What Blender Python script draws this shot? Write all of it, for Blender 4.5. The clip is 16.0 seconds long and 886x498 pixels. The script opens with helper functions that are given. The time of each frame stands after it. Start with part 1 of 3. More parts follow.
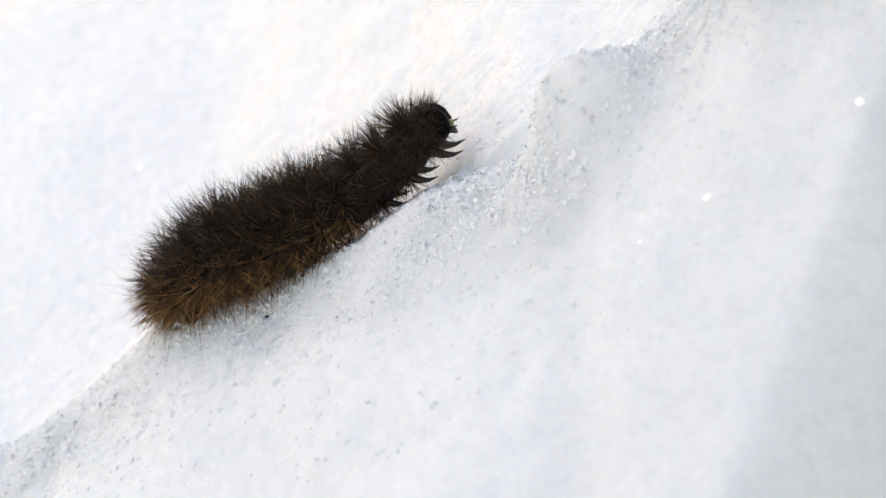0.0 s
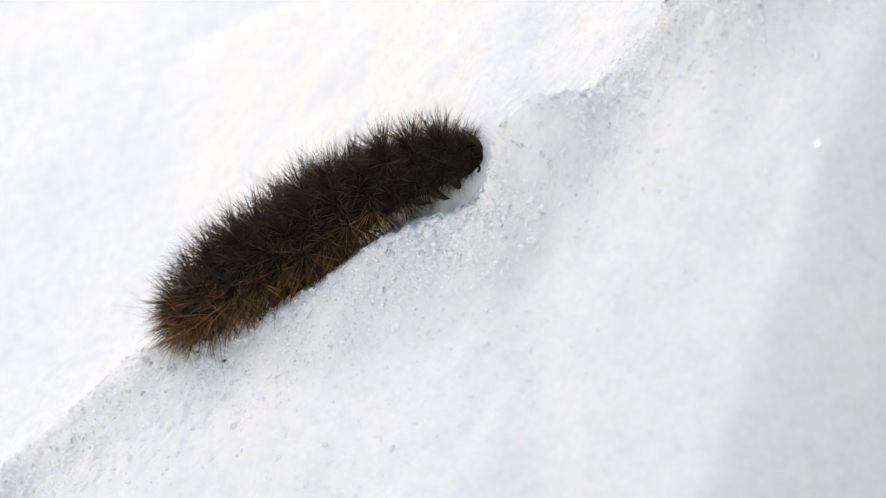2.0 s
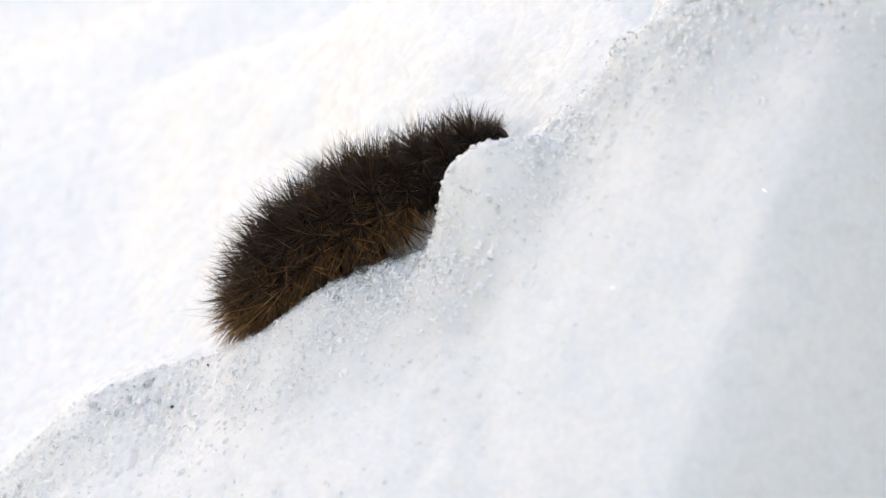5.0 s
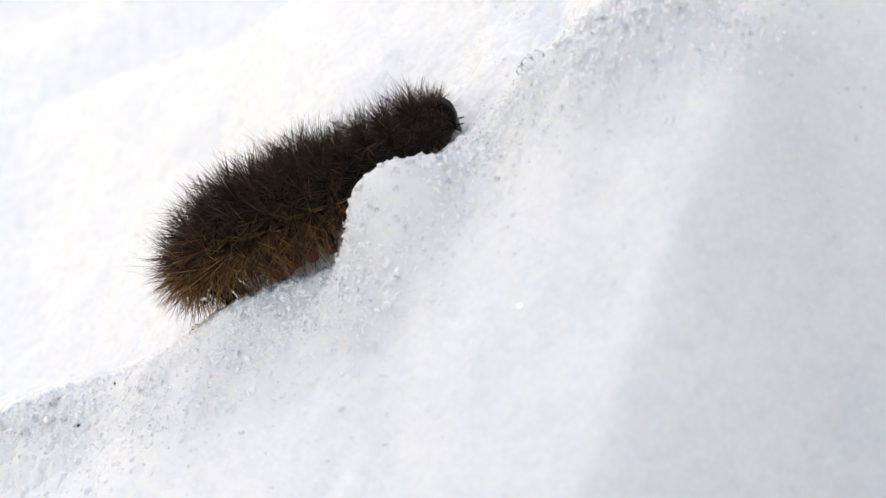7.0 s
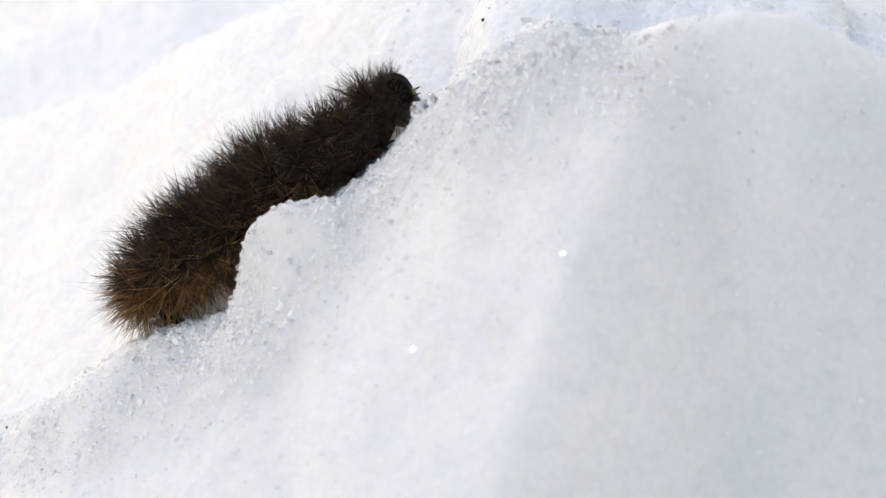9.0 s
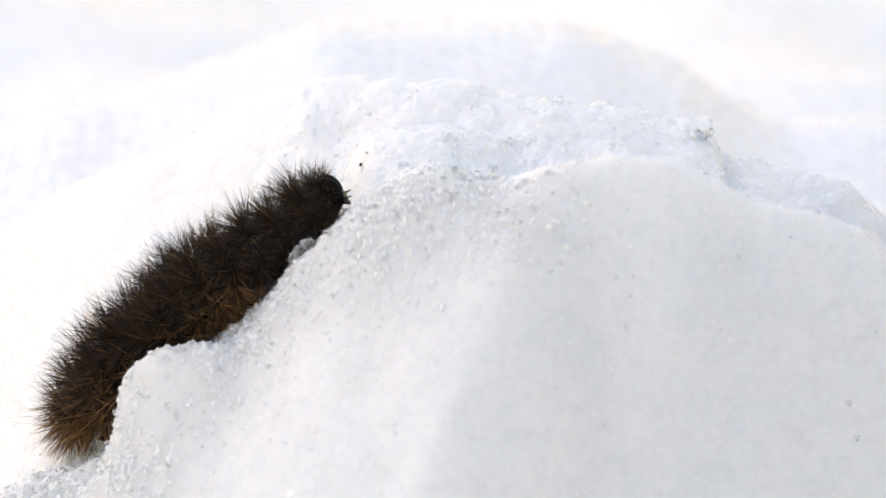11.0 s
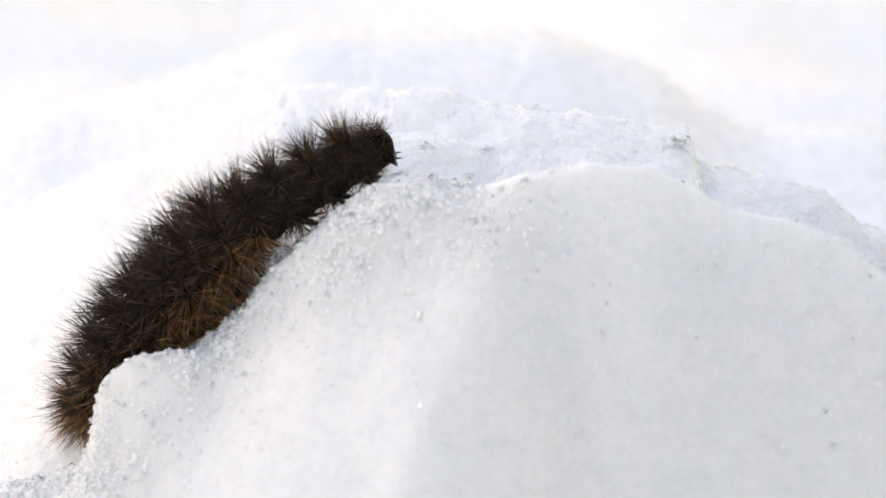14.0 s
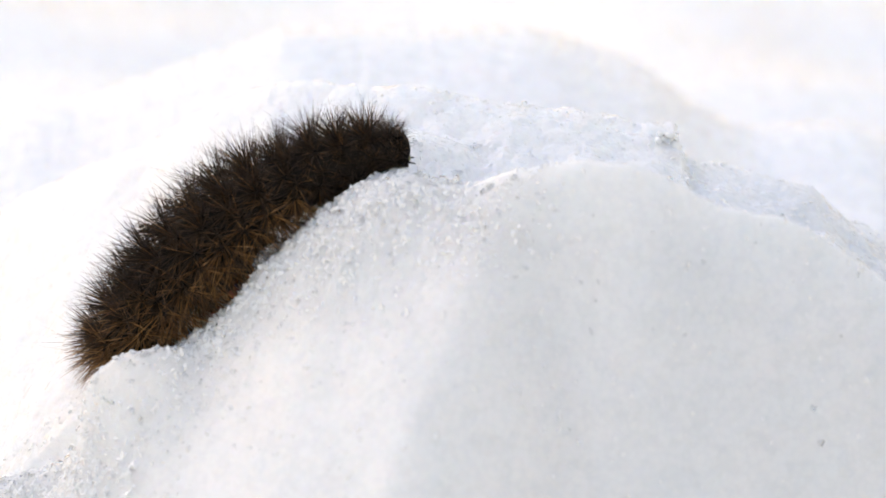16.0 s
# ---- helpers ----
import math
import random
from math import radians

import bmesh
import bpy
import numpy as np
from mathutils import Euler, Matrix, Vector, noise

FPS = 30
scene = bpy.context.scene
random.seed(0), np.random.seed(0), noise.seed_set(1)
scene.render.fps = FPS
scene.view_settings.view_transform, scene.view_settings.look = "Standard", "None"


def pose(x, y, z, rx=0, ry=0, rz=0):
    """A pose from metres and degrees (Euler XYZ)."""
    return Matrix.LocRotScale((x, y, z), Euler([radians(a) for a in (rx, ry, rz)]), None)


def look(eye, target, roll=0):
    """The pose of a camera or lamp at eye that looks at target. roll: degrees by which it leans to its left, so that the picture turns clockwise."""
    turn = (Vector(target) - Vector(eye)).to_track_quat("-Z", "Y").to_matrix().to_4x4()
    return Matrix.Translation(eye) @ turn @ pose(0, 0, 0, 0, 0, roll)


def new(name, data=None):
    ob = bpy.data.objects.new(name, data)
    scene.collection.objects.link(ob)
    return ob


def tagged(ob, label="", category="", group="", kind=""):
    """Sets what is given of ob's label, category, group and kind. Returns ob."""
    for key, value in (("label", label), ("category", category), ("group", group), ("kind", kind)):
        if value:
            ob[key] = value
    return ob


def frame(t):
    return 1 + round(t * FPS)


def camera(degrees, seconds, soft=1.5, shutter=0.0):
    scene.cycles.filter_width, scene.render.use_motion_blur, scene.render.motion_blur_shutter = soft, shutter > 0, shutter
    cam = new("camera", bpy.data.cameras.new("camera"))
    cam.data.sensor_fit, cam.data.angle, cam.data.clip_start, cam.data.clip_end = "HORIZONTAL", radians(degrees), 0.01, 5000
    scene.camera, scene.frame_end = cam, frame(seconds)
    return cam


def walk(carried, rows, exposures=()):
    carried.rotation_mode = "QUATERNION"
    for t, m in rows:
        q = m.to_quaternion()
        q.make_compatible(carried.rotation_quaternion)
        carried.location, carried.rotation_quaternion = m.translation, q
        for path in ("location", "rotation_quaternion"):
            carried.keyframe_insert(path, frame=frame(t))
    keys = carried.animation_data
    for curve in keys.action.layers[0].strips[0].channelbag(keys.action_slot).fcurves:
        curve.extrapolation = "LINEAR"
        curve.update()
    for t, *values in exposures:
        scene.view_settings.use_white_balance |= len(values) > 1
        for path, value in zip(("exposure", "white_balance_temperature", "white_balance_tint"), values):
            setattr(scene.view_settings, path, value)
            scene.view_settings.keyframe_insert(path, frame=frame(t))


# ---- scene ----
# Lengths below are in millimetres where the name MM stands beside them.
MM = 0.001
EYE = Vector((0.0, -0.3994, 0.1454))
cam = camera(15, 16.0, soft=1.25)


def aim(u, v):
    """The eye's pose, turned from the middle of the slope by u to the right and v upwards, in thousandths of the distance."""
    turn = Vector((0, 0, -1)).rotation_difference(Vector((u / 1000, v / 1000, -1)))
    return look(EYE, (0, 0, 0)) @ turn.to_matrix().to_4x4()


PATH = [
    (0.0, aim(-66.5, -44.7)), (0.5, aim(-63.3, -46.2)), (1.0, aim(-60.5, -44.3)), (1.5, aim(-58.1, -40.0)),
    (2.0, aim(-53.9, -31.6)), (2.5, aim(-52.9, -28.4)), (3.0, aim(-52.4, -25.4)), (3.5, aim(-49.2, -22.5)),
    (4.0, aim(-46.5, -21.5)), (4.2, aim(-46.0, -22.7)), (6.3, aim(-20.0, -8.2)), (6.5, aim(-18.0, -8.7)),
    (7.0, aim(-10.9, -12.6)), (7.5, aim(-2.0, -11.9)), (8.0, aim(5.5, -12.1)), (8.5, aim(11.8, -12.6)),
    (9.0, aim(20.7, 0.2)), (9.2, aim(24.9, 11.6)), (11.3, aim(58.1, 43.3)), (11.5, aim(57.9, 41.8)),
    (12.0, aim(58.4, 40.8)), (12.5, aim(58.4, 38.8)), (13.0, aim(60.8, 39.5)), (13.5, aim(63.0, 43.3)),
    (14.0, aim(64.0, 45.5)), (14.5, aim(65.0, 46.3)), (15.0, aim(65.7, 46.5)), (15.5, aim(66.0, 45.0)),
    (16.0, aim(67.5, 44.7)),
]
walk(cam, PATH, [
    (0.0, 0.29, 7960, 26), (4.2, 0.30, 7960, 26), (6.5, 0.34, 8010, 26), (7.0, 0.32, 7960, 26), (8.0, 0.25, 7910, 27), (8.5, 0.30, 7910, 27),
    (9.2, 0.28, 7960, 27), (11.3, 0.40, 8200, 29), (16.0, 0.40, 8200, 29)])
cam.data.dof.use_dof = True
cam.data.dof.focus_distance = 0.424
cam.data.dof.aperture_fstop = 18.0

# ---- light: veiled sun high behind the snow bank, open sky ----
SUN_UP, SUN_ROUND = 50.0, -52.0  # degrees above the horizon; degrees from straight ahead, to the right
world = bpy.data.worlds.new("sky")
scene.world = world
world.use_nodes = True
wn, wl = world.node_tree.nodes, world.node_tree.links
sky = wn.new("ShaderNodeTexSky")
sky.sky_type = "NISHITA"
sky.sun_disc = False
sky.sun_elevation = radians(SUN_UP)
sky.sun_rotation = radians(SUN_ROUND)
sky.dust_density = 0.6
sky.air_density = 2.6
sky.ozone_density = 3.0
wl.new(sky.outputs[0], wn["Background"].inputs[0])
wn["Background"].inputs[1].default_value = 0.172
sun = new("sun", bpy.data.lights.new("sun", "SUN"))
sun.data.energy = 0.42
sun.data.angle = radians(4)
sun.data.color = (1.0, 0.96, 0.9)
sun_way = Vector((math.sin(radians(SUN_ROUND)) * math.cos(radians(SUN_UP)), math.cos(radians(SUN_ROUND)) * math.cos(radians(SUN_UP)), math.sin(radians(SUN_UP))))
sun.matrix_world = look(sun_way * 2, (0, 0, 0))


# ---- materials ----
def material(name, colour, rough=0.5, **inputs):
    """A principled material: (material, nodes, links, shader)."""
    m = bpy.data.materials.new(name)
    m.use_nodes = True
    n, l = m.node_tree.nodes, m.node_tree.links
    s = n["Principled BSDF"]
    s.inputs["Base Color"].default_value = (*colour, 1)
    s.inputs["Roughness"].default_value = rough
    for key, value in inputs.items():
        s.inputs[key.replace("_", " ")].default_value = value
    return m, n, l, s


def noise_tex(n, l, scale, detail=4.0, rough=0.55):
    """Noise over the object's own space, scale in cells to the metre."""
    c = n.new("ShaderNodeTexCoord")
    t = n.new("ShaderNodeTexNoise")
    t.inputs["Scale"].default_value = scale
    t.inputs["Detail"].default_value = detail
    t.inputs["Roughness"].default_value = rough
    l.new(c.outputs["Object"], t.inputs["Vector"])
    return t


def ramp(n, l, source, stops):
    r = n.new("ShaderNodeValToRGB")
    el = r.color_ramp.elements
    while len(el) < len(stops):
        el.new(0.5)
    for e, (at, col) in zip(el, stops):
        e.position, e.color = at, (*col, 1)
    l.new(source, r.inputs[0])
    return r


def bump(n, l, s, tex, height, strength=1.0, below=None):
    b = n.new("ShaderNodeBump")
    b.inputs["Distance"].default_value = height
    b.inputs["Strength"].default_value = strength
    l.new(tex, b.inputs["Height"])
    if below:
        l.new(below.outputs[0], b.inputs["Normal"])
    l.new(b.outputs[0], s.inputs["Normal"])
    return b


def snow_material():
    m, n, l, s = material("wet_snow", (0.86, 0.88, 0.9), 0.42)
    s.inputs["IOR"].default_value = 1.31
    s.inputs["Subsurface Weight"].default_value = 0.6
    s.inputs["Subsurface Radius"].default_value = (1.0, 1.15, 1.3)
    s.inputs["Subsurface Scale"].default_value = 0.006
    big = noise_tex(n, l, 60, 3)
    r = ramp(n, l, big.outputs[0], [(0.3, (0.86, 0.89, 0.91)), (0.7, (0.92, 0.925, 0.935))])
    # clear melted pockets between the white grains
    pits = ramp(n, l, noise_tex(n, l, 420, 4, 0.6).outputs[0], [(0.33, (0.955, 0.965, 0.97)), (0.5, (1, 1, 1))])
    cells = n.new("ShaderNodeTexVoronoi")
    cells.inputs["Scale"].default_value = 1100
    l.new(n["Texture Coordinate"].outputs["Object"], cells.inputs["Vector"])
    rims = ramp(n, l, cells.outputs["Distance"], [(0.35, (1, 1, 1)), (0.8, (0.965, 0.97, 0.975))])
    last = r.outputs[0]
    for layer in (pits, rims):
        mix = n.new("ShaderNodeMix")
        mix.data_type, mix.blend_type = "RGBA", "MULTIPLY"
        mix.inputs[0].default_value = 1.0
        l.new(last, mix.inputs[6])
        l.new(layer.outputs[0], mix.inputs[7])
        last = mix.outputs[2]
    # shade of the smooth dome, put into the snow's colour with a ragged edge
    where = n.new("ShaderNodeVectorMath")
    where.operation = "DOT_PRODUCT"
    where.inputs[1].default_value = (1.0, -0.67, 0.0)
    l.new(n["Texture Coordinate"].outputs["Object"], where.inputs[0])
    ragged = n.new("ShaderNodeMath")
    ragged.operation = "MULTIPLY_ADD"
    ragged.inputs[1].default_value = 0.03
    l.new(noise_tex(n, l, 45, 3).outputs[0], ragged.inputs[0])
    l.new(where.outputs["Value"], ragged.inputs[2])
    dome_shade = ramp(n, l, ragged.outputs[0], [(0.056, (1, 1, 1)), (0.084, (0.865, 0.888, 0.905))])
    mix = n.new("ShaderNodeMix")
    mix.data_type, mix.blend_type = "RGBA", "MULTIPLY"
    # the painted shade ends some way out from the dome
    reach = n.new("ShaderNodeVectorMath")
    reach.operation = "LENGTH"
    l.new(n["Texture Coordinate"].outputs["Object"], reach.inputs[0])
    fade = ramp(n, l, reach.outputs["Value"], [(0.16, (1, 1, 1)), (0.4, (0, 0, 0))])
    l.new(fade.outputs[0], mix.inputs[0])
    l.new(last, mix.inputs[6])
    l.new(dome_shade.outputs[0], mix.inputs[7])
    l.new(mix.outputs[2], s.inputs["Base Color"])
    fine = noise_tex(n, l, 2600, 4, 0.65)
    mid = noise_tex(n, l, 700, 3)
    b = bump(n, l, s, mid.outputs[0], 0.0004, 0.4)
    bump(n, l, s, fine.outputs[0], 0.00018, 0.45, b)
    wet = ramp(n, l, noise_tex(n, l, 300, 4).outputs[0], [(0.42, (0.14, 0.14, 0.14)), (0.6, (0.55, 0.55, 0.55))])
    l.new(wet.outputs[0], s.inputs["Roughness"])
    return m


def ice_material(name="clear_ice", rough=0.05, clear=0.9):
    m, n, l, s = material(name, (0.95, 0.97, 0.98), rough)
    s.inputs["IOR"].default_value = 1.31
    s.inputs["Transmission Weight"].default_value = clear
    t = noise_tex(n, l, 1800, 3)
    bump(n, l, s, t.outputs[0], 0.0002, 0.5)
    return m


def hair_material(name, dark, light):
    m, n, l, s = material(name, dark, 0.45)
    g = n.new("ShaderNodeNewGeometry")
    r = ramp(n, l, g.outputs["Random Per Island"], [(0.0, dark), (1.0, light)])
    l.new(r.outputs[0], s.inputs["Base Color"])
    s.inputs["Specular IOR Level"].default_value = 0.3
    return m


def hide_material():
    m, n, l, s = material("dark_hide", (0.012, 0.01, 0.009), 0.6, Specular_IOR_Level=0.15)
    t = noise_tex(n, l, 900, 4)
    r = ramp(n, l, t.outputs[0], [(0.35, (0.005, 0.004, 0.0035)), (0.7, (0.016, 0.011, 0.008))])
    l.new(r.outputs[0], s.inputs["Base Color"])
    bump(n, l, s, noise_tex(n, l, 2500, 3).outputs[0], 0.0002, 0.6)
    return m


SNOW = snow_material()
ICE = ice_material()
GRAIN = ice_material("frosted_ice", 0.2, 0.0)
GRAIN.node_tree.nodes["Principled BSDF"].inputs["Base Color"].default_value = (0.86, 0.88, 0.89, 1)
BLACK_HAIR = hair_material("black_bristle", (0.014, 0.0105, 0.0085), (0.085, 0.052, 0.033))
BROWN_HAIR = hair_material("brown_bristle", (0.06, 0.029, 0.013), (0.34, 0.175, 0.074))
RUST_HAIR = hair_material("rusty_bristle", (0.12, 0.056, 0.022), (0.56, 0.31, 0.13))
HIDE = hide_material()
HEAD = material("glossy_black_shell", (0.005, 0.004, 0.0035), 0.5, Specular_IOR_Level=0.03)[0]
CLAW = material("black_claw", (0.01, 0.008, 0.007), 0.3)[0]
FOOT = material("reddish_foot", (0.24, 0.06, 0.025), 0.5)[0]
FACE = material("yellow_green_face", (0.12, 0.12, 0.03), 0.4)[0]
WATER = material("water", (1, 1, 1), 0.0, IOR=1.33, Transmission_Weight=1.0)[0]
FLAKE = material("polished_ice_facet", (0.86, 0.88, 0.9), 0.03, IOR=1.31)[0]
DIRT = material("dark_grit", (0.035, 0.03, 0.028), 0.7)[0]


# ---- the snow bank ----
def lattice(ix, iy, seed):
    h = (ix.astype(np.int64) * 374761393 + iy.astype(np.int64) * 668265263 + seed * 1442695041) & 0xFFFFFFFF
    h = ((h ^ (h >> 13)) * 1274126177) & 0xFFFFFFFF
    return ((h ^ (h >> 16)) & 0xFFFF) / 65535.0 * 2 - 1


def rough_noise(x, y, size, seed, octaves=3):
    """Smooth random relief between about -1 and 1, lumps of that size."""
    total, gain = 0.0, 1.0
    for o in range(octaves):
        u, v = x / size + 31.7 * seed, y / size + 17.3 * seed
        iu, iv = np.floor(u), np.floor(v)
        fu, fv = u - iu, v - iv
        fu, fv = fu * fu * (3 - 2 * fu), fv * fv * (3 - 2 * fv)
        a, b = lattice(iu, iv, seed + o), lattice(iu + 1, iv, seed + o)
        c, d = lattice(iu, iv + 1, seed + o), lattice(iu + 1, iv + 1, seed + o)
        total = total + gain * ((a + (b - a) * fu) * (1 - fv) + (c + (d - c) * fu) * fv)
        gain, size = gain * 0.5, size * 0.5
    return total


# Crest lines in MM: (x, height).
RIDGE = [(-132.9, -75.0), (-87.2, -49.5), (-77.9, -42.6), (-70.3, -35.5), (-65.7, -31.1), (-62.7, -28.8), (-47.4, -22.7), (-39.6, -16.9), (-32.4, -11.2), (-25.2, -7.6), (-21.8, -6.7), (-18.9, -5.7), (-16.9, -3.7), (-12.6, 1.5), (-7.0, 7.1), (-1.8, 11.5), (2.4, 15.2), (4.9, 19.0), (7.6, 21.6), (12.0, 25.7), (16.4, 29.0), (19.1, 30.9), (23.1, 31.5), (27.7, 30.4), (31.7, 30.8), (35.5, 33.0), (43.2, 35.4), (49.7, 35.5), (55.2, 33.0), (60.6, 30.2), (67.4, 29.5), (71.5, 27.5), (76.4, 23.9), (104.0, 7.7)]
MOUND = [(-70, -90), (-48, -33), (-40.3, -25.5), (-32.8, -18.5), (-25.4, -13.4), (-20.8, -10.6), (-18.6, -7.9), (-17.1, -3.1), (-16.5, 1.4), (-16.1, 4.4), (-14.4, 7.4), (-11.6, 9.5), (-8.2, 10.4), (-5.1, 10.4), (-3.6, 9.8), (0, 9.3), (4, 8.2), (10, 3.5), (20, -8), (60, -110)]
HUMP = [(-60, -200), (0, -5), (8.7, 16.0), (11.5, 24.3), (13.2, 28.0), (14.6, 30.1), (18.2, 31.2), (24.6, 31.5), (31.0, 30.4), (34.7, 27.3), (38.8, 24.3), (44.7, 19.1), (60, 5), (120, -120)]
RIM = [(-183.2, -82.1), (-110.6, -46.0), (-77.7, -24.9), (-54.0, -7.3), (-35.2, 3.0), (-26.6, 11.2), (-18.3, 16.8), (-10.4, 21.0), (-4.3, 25.7), (1.1, 29.4), (6.3, 31.8), (13.7, 33.1), (22.4, 33.4), (28.1, 33.7), (30.3, 33.1), (41.3, 32.0), (48.7, 31.0), (56.0, 30.3), (60.0, 29.6), (61.0, 25.8), (63.6, 25.0), (70.9, 23.3), (78.5, 21.0), (83.7, 17.2), (105.7, 6.1)]
BACK = [(-165.0, -41.2), (-108.5, -28.5), (-61.7, -8.4), (-39.4, 0.7), (-30.3, 4.4), (-21.2, 6.3), (-7.2, 11.2), (10.7, 17.6), (50.4, 17.3), (68.5, 11.8),
        (76.8, 6.3), (85.1, 2.8), (91.4, 3.5), (102.0, 3.5), (114.7, 0.0), (156.5, -12.2)]


def line(points, x, soft):
    """Height of a crest line at x, its corners softened."""
    px, pz = np.array(points).T
    taps = [k / 6 for k in range(-6, 7)]
    return sum(np.interp(x + k * soft, px, pz) * (1.05 - abs(k)) for k in taps) / sum(1.05 - abs(k) for k in taps)


def bank(crest, d, front, behind, round_):
    """A bank that falls away from its crest, d in front (below 0) or behind."""
    return crest - np.where(d < 0, front, behind) * (np.sqrt(d * d + round_ * round_) - round_)


def merge(a, b, soft):
    """The higher of two surfaces, with a fillet."""
    h = np.clip(0.5 + 0.5 * (a - b) / soft, 0, 1)
    return b + (a - b) * h + soft * h * (1 - h)


def smooth_step(x, a, b):
    t = np.clip((x - a) / (b - a), 0, 1)
    return t * t * (3 - 2 * t)


def cells(x, y, size, seed):
    """Rounded lumps packed side by side: 1 on top of each, 0 in the joints."""
    u, v = x / size, y / size
    iu, iv = np.floor(u), np.floor(v)
    best = np.full(np.shape(u), 9.0)
    for dx in (-1, 0, 1):
        for dy in (-1, 0, 1):
            px = iu + dx + 0.5 + 0.48 * lattice(iu + dx, iv + dy, seed)
            py = iv + dy + 0.5 + 0.48 * lattice(iu + dx, iv + dy, seed + 7)
            grow = 1 + 0.25 * lattice(iu + dx, iv + dy, seed + 13)
            best = np.minimum(best, ((u - px) ** 2 + (v - py) ** 2) * grow)
    return np.sqrt(np.clip(1 - 1.5 * best, 0, 1))


def snow_height(x, y):
    """Height of the snow in MM at x, y in MM."""
    wobble = rough_noise(x, y, 9, 5, 2)
    dome = smooth_step(x, 24, 52)  # the crest bulges forward into a smooth dome
    yc = -9 * smooth_step(x, -56, -38) + 2 * smooth_step(x, -17, -8) - 9 * dome
    below = np.clip(yc - y, 0, 40)
    right = smooth_step((x - 0.67 * y - 42.5) / (8 + 0.95 * below), 0, 1)
    front = 0.56 + 0.2 * smooth_step(x, -56, -38) + 0.14 * smooth_step(x, -30, -8) + 2.2 * right
    ease = smooth_step(x, -58, -38) * (1 - smooth_step(x, -15, -5))  # a sharper edge before the steep part
    spread_out = 1.0 + 1.6 * np.clip(yc - 2 - y, 0, 40)  # the crest's shape fades down the face
    z = bank(line(RIDGE, x, spread_out), y - yc + 0.6 * wobble, front, 0.3 + 0.6 * dome, 2.2 - 1.4 * dome + 0.9 * right * (1 - dome) - 1.2 * ease)
    down = np.clip(-10 - y, 0, 30)
    z = merge(z, bank(line(MOUND, x, 0.4 + 3.4 * down), y + 10 + 0.3 * wobble, 1.1, 1.6, 3.0), 0.8 + 0.9 * np.clip(down, 0, 9))
    over = 1.6 * np.clip(-2 - y, 0, None)  # the banks behind end at the front face
    z = merge(z, bank(line(HUMP, x, 1.2), y - 12 + wobble, 0.6, 0.4, 3) - over, 1.5)
    lumpy = smooth_step(x, -12, 8)
    rim_at = line([(-179, 170), (-109, 125), (-57.6, 80), (-18.5, 45), (6.5, 34), (30, 24), (116, 20)], x, 16)
    z = merge(z, bank(line(RIM, x, 0.6) + 0.4 * wobble + 0.5 * lumpy * rough_noise(x, y, 4.5, 71, 2), y - rim_at + 0.7 * wobble + 1.2 * lumpy * rough_noise(x, y, 7, 73, 2), 0.42 + 0.12 * smooth_step(x, -20, -5) - 0.22 * smooth_step(x, 22, 40), 0.8, 3) - over, 1.0)
    z = merge(z, bank(line(BACK, x, 4.0), y - 120 + 6 * rough_noise(x, y, 40, 8, 2), 0.28, 0.35, 12) - over, 3)
    plain = -42 + 8 * rough_noise(x, y, 90, 11, 3) + 12 * rough_noise(x, y, 420, 13, 2) * smooth_step(y, 120, 400)
    far = np.hypot(x, y)
    plain = plain - 70 * (1 - smooth_step(y, -110, 90)) * (1 - smooth_step(far, 300, 900))
    plain = plain + 160 * rough_noise(x, y, 2600, 17, 2) * smooth_step(far, 900, 5000)
    z = merge(z, plain, 6)
    # Coarse melted grain near the crests, smooth glazed faces lower down on the right.
    near = 1 - smooth_step(far, 160, 320)
    band = np.exp(-((y + 6) / 11) ** 2) * (1 - 0.9 * smooth_step(x + 0.5 * (y + 10), 24, 44) * (1 - smooth_step(y, -4, 2)))
    patch = 0.55 + 0.45 * rough_noise(x, y, 7, 37, 2)
    grain = 0.13 + 0.8 * band * patch + 0.24 * smooth_step(y, 0, 6)
    warp_x, warp_y = x + 0.5 * rough_noise(x, y, 1.6, 41, 2), y + 0.5 * rough_noise(x, y, 1.6, 43, 2)
    lumps = 0.75 * cells(warp_x, warp_y, 1.5, 51) + 0.5 * cells(warp_x, warp_y, 0.8, 53)
    z = z + near * (grain * (lumps - 0.9 + 0.5 * rough_noise(x, y, 1.3, 23, 3)) + 0.3 * rough_noise(x, y, 5.5, 29, 2) * (0.4 + 0.6 * band)
                    + 0.45 * rough_noise(x, y, 16, 31, 2) * smooth_step(-y, 4, 20))
    return z


def spread(fine_from, fine_to, step, reach, growth=1.12):
    """Grid lines: even between two places, ever wider beyond them."""
    mid = list(np.arange(fine_from, fine_to + step / 2, step))
    out, s, v = [], step, fine_to
    while v < reach:
        s *= growth
        v += s
        out.append(v)
    low, s, v = [], step, fine_from
    while v > -reach:
        s *= growth
        v -= s
        low.append(v)
    return np.array(low[::-1] + mid + out)


